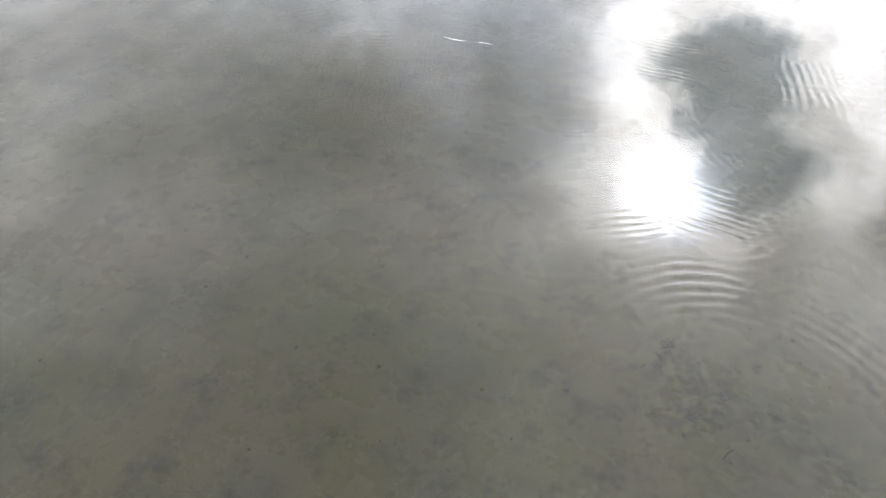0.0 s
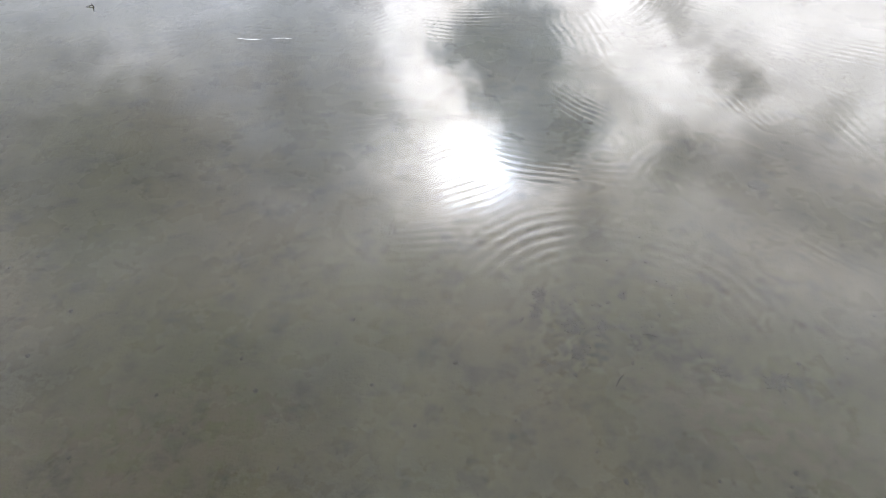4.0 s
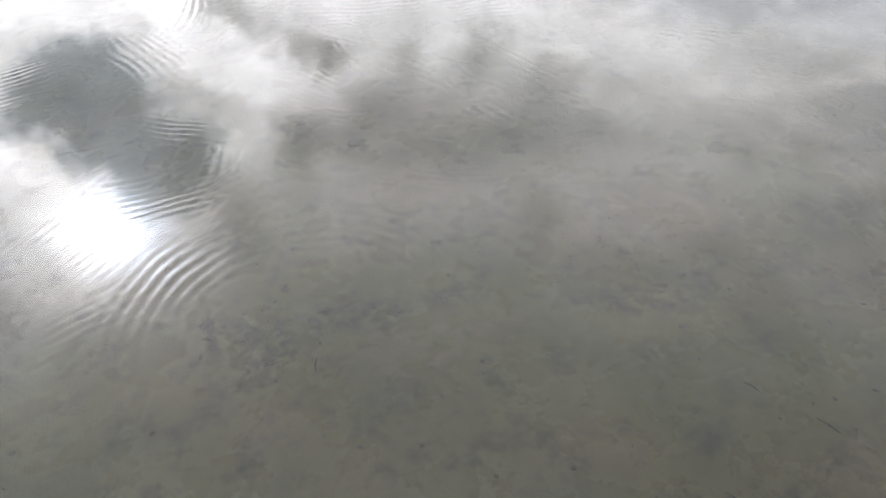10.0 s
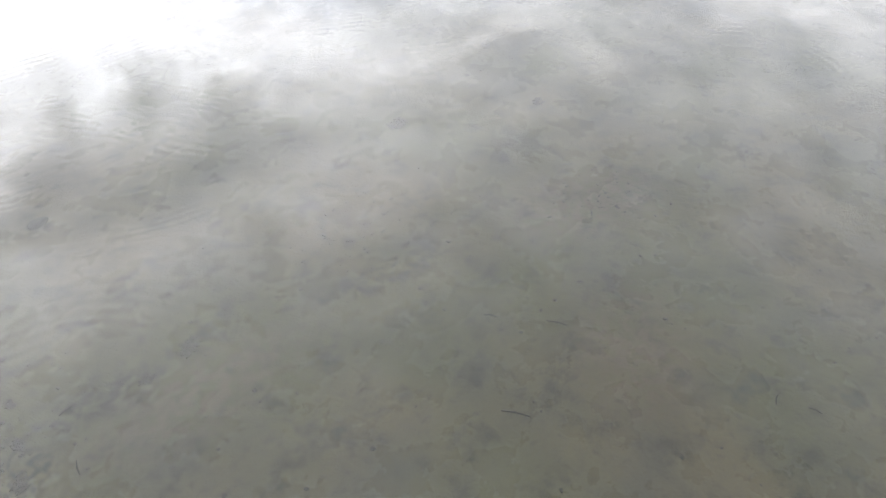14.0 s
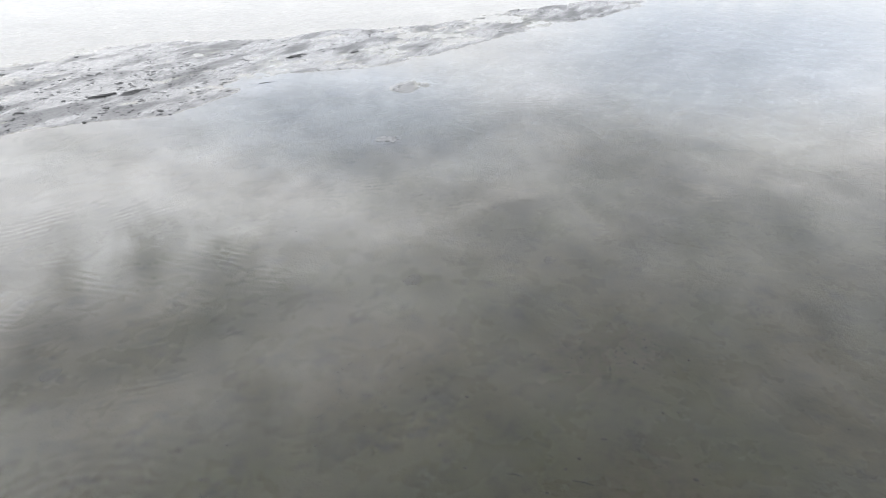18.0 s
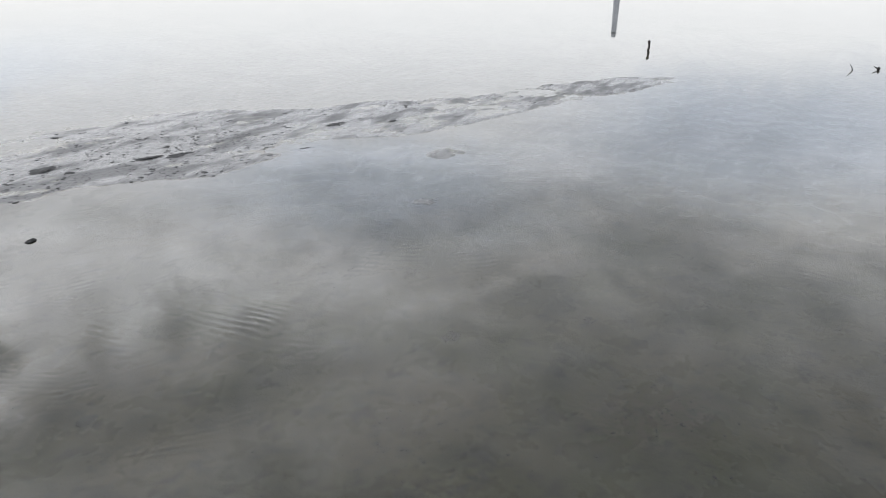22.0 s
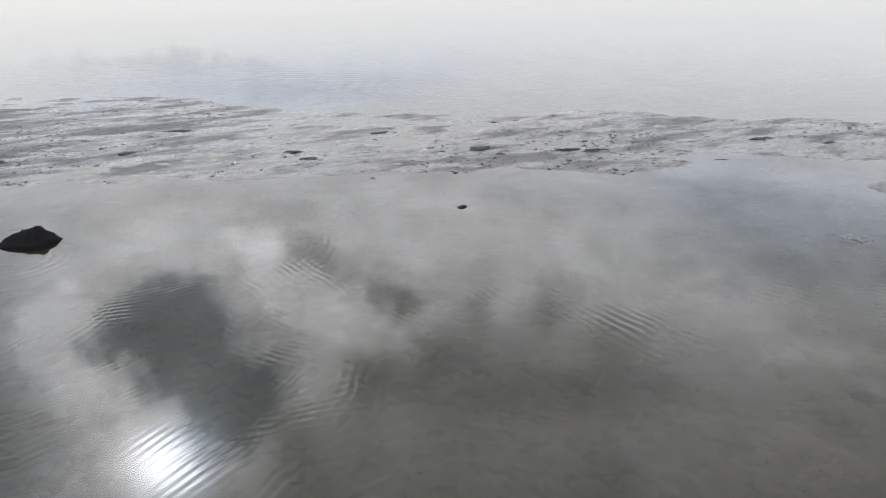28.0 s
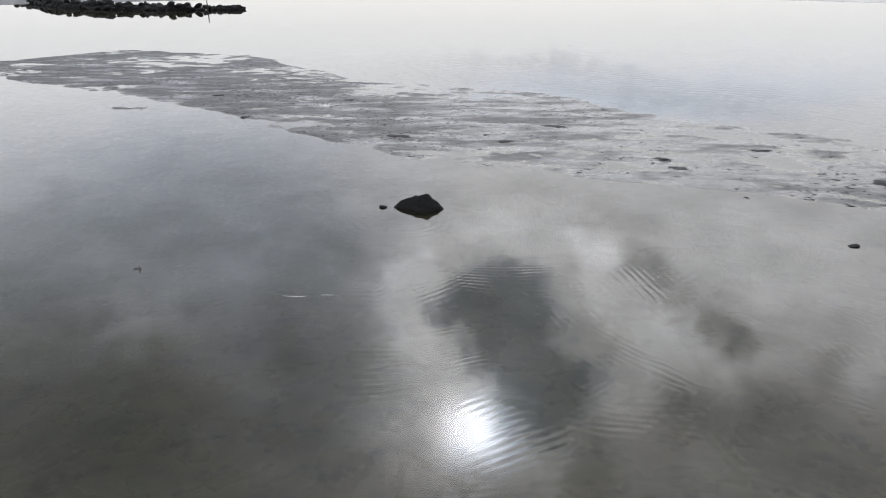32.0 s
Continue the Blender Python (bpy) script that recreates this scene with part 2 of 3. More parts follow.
def mud_material():
    m, n, out, pos = surface("grey_olive_mud")
    flat = n.vec("MULTIPLY", pos, (1, 1, 0))
    broad = n.noise(flat, 0.55, 3, 0.45)
    patch = n.noise(flat, 2.3, 6, 0.62)
    silt = n.noise(n.mapping(flat, rot=(0, 0, 35), scale=(1, 0.4, 1)), 6.5, 6, 0.68)
    grain = n.noise(flat, 60, 3, 0.6)
    c = n.mix(n.ramp(broad, 0.34, 0.68), (0.150, 0.155, 0.080), (0.222, 0.190, 0.124))
    c = n.mix(n.math("MULTIPLY", n.ramp(n.noise(flat, 1.3, 3, 0.5), 0.40, 0.80), 0.65), c, (0.1150, 0.1187, 0.1150))
    c = n.mix(n.math("MULTIPLY", n.ramp(patch, 0.42, 0.85), 0.65), c, (0.1225, 0.1187, 0.1075))
    c = n.mix(n.math("MULTIPLY", n.ramp(silt, 0.35, 0.95), 0.5), c, (0.245, 0.224, 0.172))
    c = n.mix(n.math("MULTIPLY", n.ramp(n.noise(flat, 11, 4, 0.6), 0.52, 0.78), 0.7), c, (0.075, 0.073, 0.066))
    c = n.mix(n.math("MULTIPLY", n.ramp(n.noise(flat, 3.2, 6, 0.66), 0.48, 0.72), 0.9), c, (0.045, 0.047, 0.045))
    # ground trodden dark along a track
    trod = None
    for x, y, a, b, lean in ((1.25, 3.2, 1.3, 0.22, -22), (0.5, 3.2, 0.5, 0.35, 10), (0.4, 3.45, 0.35, 0.3, 0), (3.2, 2.1, 0.9, 0.2, -32)):
        k = n.ramp(n.vec("LENGTH", n.mapping(flat, (x, y, 0), (0, 0, lean), (a, b, 1), "TEXTURE"), out=1), 1.2, 0.2)
        trod = k if trod is None else n.math("MAXIMUM", trod, k)
    c = n.mix(n.math("MULTIPLY", trod, n.ramp(n.noise(flat, 7, 4, 0.6, 1.0), 0.42, 0.68)), c, (0.035, 0.036, 0.037))
    # beds of broken shell lend the mud a rosy cast
    for x, y, a, b, lean in ((4.9, 0.95, 1.0, 0.5, -35), (3.4, 0.1, 0.8, 0.5, 20), (1.6, 2.6, 0.9, 0.4, -20), (-2.2, 2.2, 1.2, 0.6, 15)):
        k = n.ramp(n.vec("LENGTH", n.mapping(flat, (x, y, 0), (0, 0, lean), (a, b, 1), "TEXTURE"), out=1), 1.3, 0.2, 0.0, 0.75)
        c = n.mix(n.math("MULTIPLY", k, n.ramp(n.noise(flat, 9, 4, 0.65, 0.6), 0.38, 0.62)), c, (0.235, 0.180, 0.165))
    c = n.mix(n.ramp(grain, 0.3, 0.7, 0.0, 0.2), c, (0.11, 0.106, 0.098))
    # bare grey silt above the water, dark mud and shaded hollows painted as flecks
    tall = n.add("ShaderNodeSeparateXYZ")
    n.plug(pos, tall.inputs[0])
    bare = n.ramp(tall.outputs[2], -0.004, 0.008)
    hole_shade = n.ramp(n.noise(n.mapping(flat, scale=(0.8, 1.2, 1)), 2.6, 7, 0.74), 0.58, 0.65)
    pit_shade = n.ramp(n.noise(flat, 21, 3, 0.6), 0.56, 0.61)
    film = n.mix(n.ramp(patch, 0.35, 0.65), (0.070, 0.069, 0.068), (0.135, 0.134, 0.132))
    clump = n.ramp(n.noise(n.mapping(flat, scale=(0.7, 1.3, 1)), 0.9, 4, 0.6), 0.40, 0.60)
    dark = n.math("MAXIMUM", hole_shade, n.math("MULTIPLY", pit_shade, clump))
    film = n.mix(n.math("MULTIPLY", clump, 0.55), film, (0.070, 0.070, 0.070))
    film = n.mix(dark, film, (0.014, 0.014, 0.015))
    c = n.mix(bare, c, film)
    h = n.math("ADD", n.math("MULTIPLY", patch, 0.012), n.math("ADD", n.math("MULTIPLY", silt, 0.012), n.math("MULTIPLY", n.noise(flat, 28, 4, 0.6), 0.008)))
    h = n.math("MULTIPLY", h, n.math("MULTIPLY_ADD", bare, 0.1, 1.0))
    # some of the bare mud has drained, some holds a film of water
    axes = n.add("ShaderNodeSeparateXYZ")
    n.plug(flat, axes.inputs[0])
    wet = n.ramp(n.math("ADD", n.noise(n.mapping(flat, rot=(0, 0, -28), scale=(0.5, 1.6, 1)), 0.9, 5, 0.65), n.ramp(axes.outputs[0], -7, 5, -0.05, 0.07)), 0.42, 0.62)
    drained = n.math("MULTIPLY_ADD", wet, -0.38, 0.60)
    rough = n.mix(bare, n.ramp(patch, 0.3, 0.7, 0.18, 0.42), drained)
    # less gloss in the painted flecks, to pass for shaded crevices
    gloss = n.math("MULTIPLY_ADD", n.math("MULTIPLY", bare, dark), -0.18, n.math("MULTIPLY_ADD", bare, -0.22, 0.5))
    principled(n, out, c, rough, h, 1.0, gloss)
    return m


def water_material():
    m, n, out, pos = surface("still_shallow_water")
    flat = n.vec("MULTIPLY", pos, (1, 1, 0))
    f = n.add("ShaderNodeFresnel")
    f.inputs["IOR"].default_value = 1.42
    g = n.add("ShaderNodeBsdfGlossy")
    g.inputs["Roughness"].default_value = 0.02
    broad = n.noise(flat, 0.55, 3, 0.45)
    cloud = n.noise(flat, 1.3, 3, 0.5)
    drift = n.noise(n.mapping(flat, rot=(0, 0, 35), scale=(1, 0.45, 1)), 3.2, 5, 0.62)
    silt = n.mix(n.ramp(broad, 0.34, 0.68), (0.0300, 0.0305, 0.0190), (0.0380, 0.0350, 0.0250))
    silt = n.mix(n.math("MULTIPLY", n.ramp(cloud, 0.40, 0.80), 0.7), silt, (0.018, 0.0195, 0.018))
    silt = n.mix(n.math("MULTIPLY", n.ramp(drift, 0.5, 0.8), 0.5), silt, (0.021, 0.0205, 0.018))
    d = n.add("ShaderNodeBsdfDiffuse")
    n.plug(silt, d.inputs["Color"])
    t = n.add("ShaderNodeBsdfTransparent")
    t.inputs["Color"].default_value = (0.43, 0.43, 0.345, 1)
    s = n.add("ShaderNodeMixShader")
    n.plug(f.outputs[0], s.inputs[0])
    murk = n.add("ShaderNodeMixShader")
    murk.inputs[0].default_value = 0.27
    n.plug(t.outputs[0], murk.inputs[1])
    n.plug(d.outputs[0], murk.inputs[2])
    n.plug(murk.outputs[0], s.inputs[1])
    n.plug(g.outputs[0], s.inputs[2])
    n.plug(s.outputs[0], out.inputs[0])
    return m


def rock_material(name, dark, light, wet=0.35):
    m, n, out, pos = surface(name)
    crust = n.noise(pos, 7, 6, 0.65, 0.5)
    grain = n.noise(pos, 55, 4, 0.6)
    c = n.mix(n.ramp(crust, 0.45, 0.7), dark, light)
    c = n.mix(n.ramp(grain, 0.4, 0.7, 0, 0.4), c, dark)
    h = n.math("ADD", n.math("MULTIPLY", crust, 0.03), n.math("MULTIPLY", grain, 0.006))
    principled(n, out, c, n.ramp(grain, 0.3, 0.7, wet, wet + 0.3), h, 0.7, 0.25)
    return m


def plain_material(name, a, b, scale, rough, bump=0.002):
    m, n, out, pos = surface(name)
    k = n.noise(pos, scale, 5, 0.6, 0.4)
    principled(n, out, n.mix(n.ramp(k, 0.35, 0.68), a, b), rough, n.math("MULTIPLY", k, bump), 0.8, 0.3)
    return m


MUD = mud_material()
WATER = water_material()
BASALT = rock_material("dark_wet_basalt", (0.003, 0.003, 0.003), (0.008, 0.008, 0.008), 0.65)
GREY_STONE = rock_material("grey_silted_stone", (0.10, 0.10, 0.094), (0.20, 0.19, 0.17))
CLOD = plain_material("dark_grey_mud_clods", (0.018, 0.018, 0.018), (0.062, 0.062, 0.061), 6, 0.8, 0.006)
ALGAE = plain_material("dark_drowned_algae", (0.06, 0.06, 0.056), (0.12, 0.115, 0.10), 25, 0.8, 0.006)
SHELL = plain_material("dark_mussel_shell", (0.045, 0.043, 0.04), (0.10, 0.094, 0.085), 40, 0.5, 0.001)
WOOD = plain_material("black_waterlogged_wood", (0.012, 0.011, 0.010), (0.05, 0.044, 0.038), 22, 0.7, 0.003)
FOAM = plain_material("white_drift_foam", (0.6, 0.62, 0.62), (0.85, 0.86, 0.86), 60, 0.6, 0.003)
SCUM = plain_material("pale_grey_scum", (0.09, 0.09, 0.09), (0.32, 0.32, 0.315), 30, 0.4, 0.004)
CONCRETE = plain_material("grey_weathered_concrete", (0.40, 0.41, 0.44), (0.52, 0.53, 0.55), 0.6, 0.8, 0.02)

# ------------------------------------------------------------ ground and water


def lattice(ix, iy, seed):
    k = (ix * 374761393 + iy * 668265263 + seed * 362437) & 0x7FFFFFFF
    k = ((k ^ (k >> 13)) * 1274126177) & 0x7FFFFFFF
    return ((k ^ (k >> 16)) & 0xFFFF) / 65535.0


def value_noise(x, y, seed):
    ix, iy = np.floor(x).astype(np.int64), np.floor(y).astype(np.int64)
    fx, fy = x - ix, y - iy
    fx, fy = fx * fx * (3 - 2 * fx), fy * fy * (3 - 2 * fy)
    a, b = lattice(ix, iy, seed), lattice(ix + 1, iy, seed)
    c, d = lattice(ix, iy + 1, seed), lattice(ix + 1, iy + 1, seed)
    return (a + (b - a) * fx) * (1 - fy) + (c + (d - c) * fx) * fy


def fbm(x, y, seed, octaves=4, gain=0.5):
    total, amp, norm = 0.0, 1.0, 0.0
    for o in range(octaves):
        total = total + amp * value_noise(x, y, seed + o * 17)
        norm += amp
        x, y, amp = x * 2.03 + 3.1, y * 2.03 + 1.7, amp * gain
    return total / norm


NEAR_X = [-40, -24, -19.8, -13, -7, -3.6, -1.9, 0.7, 3.6, 6.3, 7.8, 10.9, 11.9, 13.9, 18.6, 23, 24.5]
NEAR_Y = [40, 30.5, 26.4, 22.4, 17.8, 15.0, 13.5, 12.7, 11.6, 10.9, 9.6, 9.4, 8.5, 7.6, 6.2, 4.7, 4.6]
FAR_X = [-40, -24, -21, -12.8, -6.7, -2.5, 1.8, 4, 8.2, 10.6, 13.7, 18.2, 23.2, 24.5]
FAR_Y = [41, 33, 38, 35.3, 28, 25, 23, 19.2, 16.6, 15.6, 12.9, 10, 7.0, 4.7]


def ramp(v, a, b):
    k = np.clip((v - a) / (b - a), 0, 1)
    return k * k * (3 - 2 * k)


def ground_height(x, y):
    """The bed: a hand deep near by, a mud bar that just breaks the surface, flats at the far side."""
    sway = fbm(x * 0.35, y * 0.35, 3) - 0.5
    near = np.interp(x, NEAR_X, NEAR_Y) + sway * 1.0
    far = np.interp(x, FAR_X, FAR_Y) + sway * 2.0
    depth = np.minimum((y - near) * 0.85, (far - y) * 0.6)
    depth = np.where((x < -38) | (x > 24.3), -3.0, depth)
    bar = ramp(depth, -0.45, 0.50)
    bed = -0.07 + 0.02 * (fbm(x * 0.5, y * 0.5, 11) - 0.5)
    pool = fbm(x * 0.28, y * 0.42, 29, 3)
    lumps = fbm(x * 1.2 - y * 0.3, y * 2.1 + x * 0.6, 41, 4) - 0.5
    pocks = fbm(x * 6.5, y * 6.5, 57, 2) - 0.5
    z = bed + bar * (0.078 + 0.004 * ramp(x, 8.0, 12.0) + 0.045 * (0.60 - pool) + 0.040 * lumps + 0.022 * pocks - 0.05 * np.maximum(0, pocks - 0.12))
    for cx, cy, rx, ry, top in ((11.45, 6.95, 0.85, 0.5, 0.078), (-11.5, 20.2, 1.0, 0.35, 0.072)):
        d = np.hypot((x - cx) / rx, (y - cy) / ry) + 0.5 * (fbm(x * 3, y * 3, 71) - 0.5)
        z = z + ramp(d, 1.25, 0.55) * (top + 0.035 * lumps + 0.02 * pocks)
    z = z - 0.25 * ramp(y - far, 0.5, 8.0) * (x > -38)
    # far flats that lie bare at low water
    beyond = np.minimum((x - 44) * 0.905 + (y - 95) * 0.425, 400.0)
    z = z + ramp(beyond, -2, 6) * 0.4 + ramp((y - 118) * 0.8 - (x + 78) * 0.6, -2, 8) * 0.4
    return z


def steps(*runs):
    """Grid lines from runs of (start, end, spacing)."""
    out = []
    for a, b, d in runs:
        out.extend(np.linspace(a, b, max(1, int(round((b - a) / d))), endpoint=False))
    out.append(runs[-1][1])
    return np.array(out)


def sheet(name, xs, ys, zf, material):
    gx, gy = np.meshgrid(xs, ys)
    gz = zf(gx, gy)
    co = np.stack([gx.ravel(), gy.ravel(), gz.ravel()], 1).astype(np.float32)
    nx, ny = len(xs), len(ys)
    i = (np.arange(ny - 1)[:, None] * nx + np.arange(nx - 1)[None]).ravel()
    quads = np.stack([i, i + 1, i + 1 + nx, i + nx], 1).astype(np.int32)
    me = bpy.data.meshes.new(name)
    me.vertices.add(len(co))
    me.vertices.foreach_set("co", co.ravel())
    me.loops.add(quads.size)
    me.loops.foreach_set("vertex_index", quads.ravel())
    me.polygons.add(len(quads))
    me.polygons.foreach_set("loop_start", np.arange(0, quads.size, 4, dtype=np.int32))
    me.polygons.foreach_set("use_smooth", np.ones(len(quads), dtype=bool))
    me.update(calc_edges=True)
    me.validate()
    me.materials.append(material)
    return new(name, me)


ground = sheet("ground",
               steps((-3000, -300, 300), (-300, -60, 8), (-60, -26, 0.5), (-26, -10, 0.10), (-10, 16, 0.055), (16, 26, 0.09), (26, 60, 0.8), (60, 300, 8), (300, 3000, 300)),
               steps((-3000, -300, 300), (-300, -10, 15), (-10, 4, 0.3), (4, 16, 0.055), (16, 27, 0.08), (27, 40, 0.13), (40, 160, 2.5), (160, 400, 20), (400, 3000, 260)),
               ground_height, MUD)
tagged(ground, "olive-grey tidal mud bed rising into a bare pocked mud bar", "mud flat", kind="structure")

# patches of wavelets: x, y, half length along the crests, half width across them, heading of the crests, wave length, height
RIPPLES_NEAR = [
    (2.3, 6.1, 0.7, 0.6, -61, 0.088, 0.00025), (4.1, 5.1, 1.1, 0.8, -76, 0.104, 0.00035), (-1.2, 6.4, 0.6, 0.5, 26, 0.088, 0.00037), (0.4, 5.35, 0.75, 0.5, -14, 0.096, 0.00044),
    (-0.45, 5.1, 0.55, 0.55, 40, 0.088, 0.00040), (1, 5.2, 0.6, 0.6, 50, 0.096, 0.00030), (1.4, 4.9, 0.5, 0.55, -74, 0.096, 0.00025), (0.75, 6.1, 0.55, 0.45, -50, 0.088, 0.00035),
    (-0.8, 4.05, 0.9, 0.35, 4, 0.088, 0.00040), (2.9, 3.95, 1.5, 0.3, -36, 0.088, 0.00032), (2.6, 5.5, 0.8, 0.5, -28, 0.096, 0.00020), (0.4, 7, 0.7, 0.5, -60, 0.088, 0.00023),
]
RIPPLES_OFF = [
    (3.2, 6.4, 0.8, 0.6, -86, 0.104, 0.00039), (3.6, 7.1, 0.8, 0.5, -55, 0.104, 0.00029), (1.1, 8, 0.8, 0.6, -80, 0.104, 0.00042), (1.9, 8.8, 0.9, 0.5, 58, 0.104, 0.00039),
    (4.6, 7.9, 2.2, 1, -20, 0.12, 0.00036), (6.5, 4.4, 1.1, 0.7, -50, 0.112, 0.00036), (7.1, 4.9, 0.8, 0.5, -34, 0.104, 0.00029), (8.9, 4.4, 1.1, 0.6, -86, 0.12, 0.00026),
    (2.6, 9.6, 0.9, 0.6, -56, 0.112, 0.00033), (8.2, 19.6, 4, 1.6, -62, 0.36, 0.0019), (0.5, 28, 11, 3.5, -36, 0.5, 0.00266), (11.5, 4.2, 2.2, 1.2, -60, 0.144, 0.00023),
]
RIPPLES_WEST = [
    (-0.5, 8.1, 1, 0.5, 2, 0.096, 0.00040), (-1.6, 7.8, 0.9, 0.5, 44, 0.096, 0.00030), (-2.8, 7.5, 1.2, 0.6, -10, 0.104, 0.00025), (-1.8, 5.9, 0.55, 0.7, 3, 0.104, 0.00042),
    (-4.8, 7.9, 1.1, 0.7, 58, 0.104, 0.00025), (-3.6, 7.4, 0.9, 0.6, 31, 0.104, 0.00025), (-7.6, 9.5, 1.6, 0.9, 77, 0.12, 0.00023), (0.3, 5.75, 0.6, 0.4, 38, 0.088, 0.00025),
]
# rings: x, y, inner and outer radius, wave length, height
RINGS = [(0.82, 3.2, 0.65, 1.75, 0.11, 0.00065), (0.62, 3.25, 0.3, 0.95, 0.085, 0.0002), (-2.12, 10.42, 0.15, 1.15, 0.14, 0.0006), (8.0, 0.0, 0.4, 1.5, 0.13, 0.0002)]


def water_height(x, y):
    """Wavelets a fraction of a millimetre high, in patches on still water."""
    wx = x + 0.3 * (fbm(x * 0.9, y * 0.9, 201, 3) - 0.5)
    wy = y + 0.3 * (fbm(x * 0.9, y * 0.9, 233, 3) - 0.5)
    broken = 0.35 + 0.9 * ramp(fbm(wx * 2.2 + wy, wy * 3.4 - wx, 257, 2), 0.32, 0.66)
    z = (0.00012 + 0.00028 * ramp(y, 11.0, 8.0)) * fbm(x * 3.4, y * 3.4, 281, 2)
    patches = np.zeros_like(x)
    for px, py, along, across, heading, length, amount in RIPPLES_NEAR + RIPPLES_OFF + RIPPLES_WEST:
        c, d = math.cos(radians(heading)), math.sin(radians(heading))
        u, v = (wx - px) * c + (wy - py) * d, (wy - py) * c - (wx - px) * d
        mask = ramp(np.hypot(u / along, v / across), 1.35, 0.2)
        patches += amount * mask * np.sin((v - 0.12 * u * u / along) * 2 * math.pi / length)
    z += patches * broken
    for px, py, r0, r1, length, amount in RINGS:
        r = np.hypot(x + 0.6 * (wx - x) - px, y + 0.6 * (wy - y) - py)
        mid = (r0 + r1) / 2
        z += amount * ramp(r, r0, mid) * ramp(r, r1, mid) * np.sin(r * 2 * math.pi / length) * (0.75 + 0.25 * broken)
    return z


water = sheet("water",
              steps((-3000, -200, 560), (-200, -30, 10), (-30, -9, 0.25), (-9, -3, 0.03), (-3, 6, 0.018), (6, 12, 0.03), (13, 30, 0.25), (30, 200, 10), (200, 3000, 560)),
              steps((-3000, -200, 560), (-200, -2, 10), (-2, 3.2, 0.04), (3.2, 7, 0.016), (7, 10.5, 0.02), (10.5, 36, 0.11), (36, 200, 10), (200, 3000, 560)),
              water_height, WATER)
water.visible_shadow = False
tagged(water, "still shallow water mirroring a cloudy sky", "water", kind="structure")

# ------------------------------------------------------------ things


def part(name, bm, material, parent=None, label="", smooth=True):
    me = bpy.data.meshes.new(name)
    bm.normal_update()
    bm.to_mesh(me)
    bm.free()
    for p in me.polygons:
        p.use_smooth = smooth
    me.materials.append(material)
    ob = new(name, me)
    if parent:
        ob.parent = parent
    if label:
        ob["label"] = label
    return ob


def bed_at(x, y):
    return float(ground_height(np.array([float(x)]), np.array([float(y)]))[0])


def boulder(rng, size, planes=9, detail=3, rough=0.06):
    """A broken stone: a ball cut by random planes and roughened."""
    bm = bmesh.new()
    bmesh.ops.create_icosphere(bm, subdivisions=detail, radius=1.0)
    cuts = []
    for _ in range(planes):
        v = Vector((rng.gauss(0, 1), rng.gauss(0, 1), rng.gauss(0, 1))).normalized()
        cuts.append((v, rng.uniform(0.5, 0.85)))
    off = Vector((rng.uniform(0, 50), rng.uniform(0, 50), rng.uniform(0, 50)))
    for v in bm.verts:
        c = v.co.copy()
        for d, far in cuts:
            over = c.dot(d) - far
            if over > 0:
                c -= d * over
        c += c.normalized() * rough * (noise.fractal(c * 2.5 + off, 1.0, 2.0, 4))
        v.co = Vector((c.x * size[0], c.y * size[1], c.z * size[2]))
    return bm


def stick(points, radii, sides=7, rng=None):
    """A knobbly stick along points."""
    bm = bmesh.new()
    rings = []
    pts = [Vector(p) for p in points]
    for i, (p, r) in enumerate(zip(pts, radii)):
        d = (pts[min(i + 1, len(pts) - 1)] - pts[max(i - 1, 0)]).normalized()
        a = d.orthogonal().normalized()
        b = d.cross(a)
        ring = []
        for k in range(sides):
            q = 2 * math.pi * k / sides
            j = 1 + (rng.uniform(-0.15, 0.15) if rng else 0)
            ring.append(bm.verts.new(p + (a * math.cos(q) + b * math.sin(q)) * r * j))
        rings.append(ring)
    for r0, r1 in zip(rings, rings[1:]):
        for k in range(sides):
            bm.faces.new((r0[k], r0[(k + 1) % sides], r1[(k + 1) % sides], r1[k]))
    bm.faces.new(rings[0][::-1])
    bm.faces.new(rings[-1])
    return bm


# the black rock that stands out of the water: a wedge with a long low tail
def black_rock():
    bm = bmesh.new()
    for x, y, z in ((-0.50, 0.0, -0.08), (-0.43, 0.02, 0.03), (-0.33, 0.08, 0.10), (-0.18, 0.10, 0.175), (-0.08, 0.08, 0.215), (0.10, 0.06, 0.232), (0.16, 0.10, 0.215), (0.30, 0.0, 0.12), (0.44, -0.03, 0.012),
                    (0.42, 0.1, -0.08), (-0.1, -0.2, -0.08), (0.16, -0.22, -0.08), (0.02, -0.15, 0.05), (0.25, -0.12, 0.06), (0.2, 0.3, -0.08), (-0.25, 0.3, -0.08), (0.05, 0.25, 0.12)):
        bm.verts.new((x, y, z))
    bmesh.ops.convex_hull(bm, input=bm.verts)
    bmesh.ops.subdivide_edges(bm, edges=bm.edges, cuts=5, use_grid_fill=True)
    bmesh.ops.triangulate(bm, faces=bm.faces)
    for v in bm.verts:
        v.co += v.co.normalized() * 0.030 * noise.fractal(v.co * 7, 1.0, 2.0, 4) + Vector((0, 0, 0.008 * noise.noise(v.co * 30)))
    ob = part("rock", bm, BASALT, smooth=False)
    ob.matrix_basis = pose(-1.90, 10.98, -0.012) @ Matrix.Diagonal((0.95, 1, 1, 1))
    return tagged(ob, "black wet wedge-shaped rock standing out of shallow water", "rock")


black_rock()


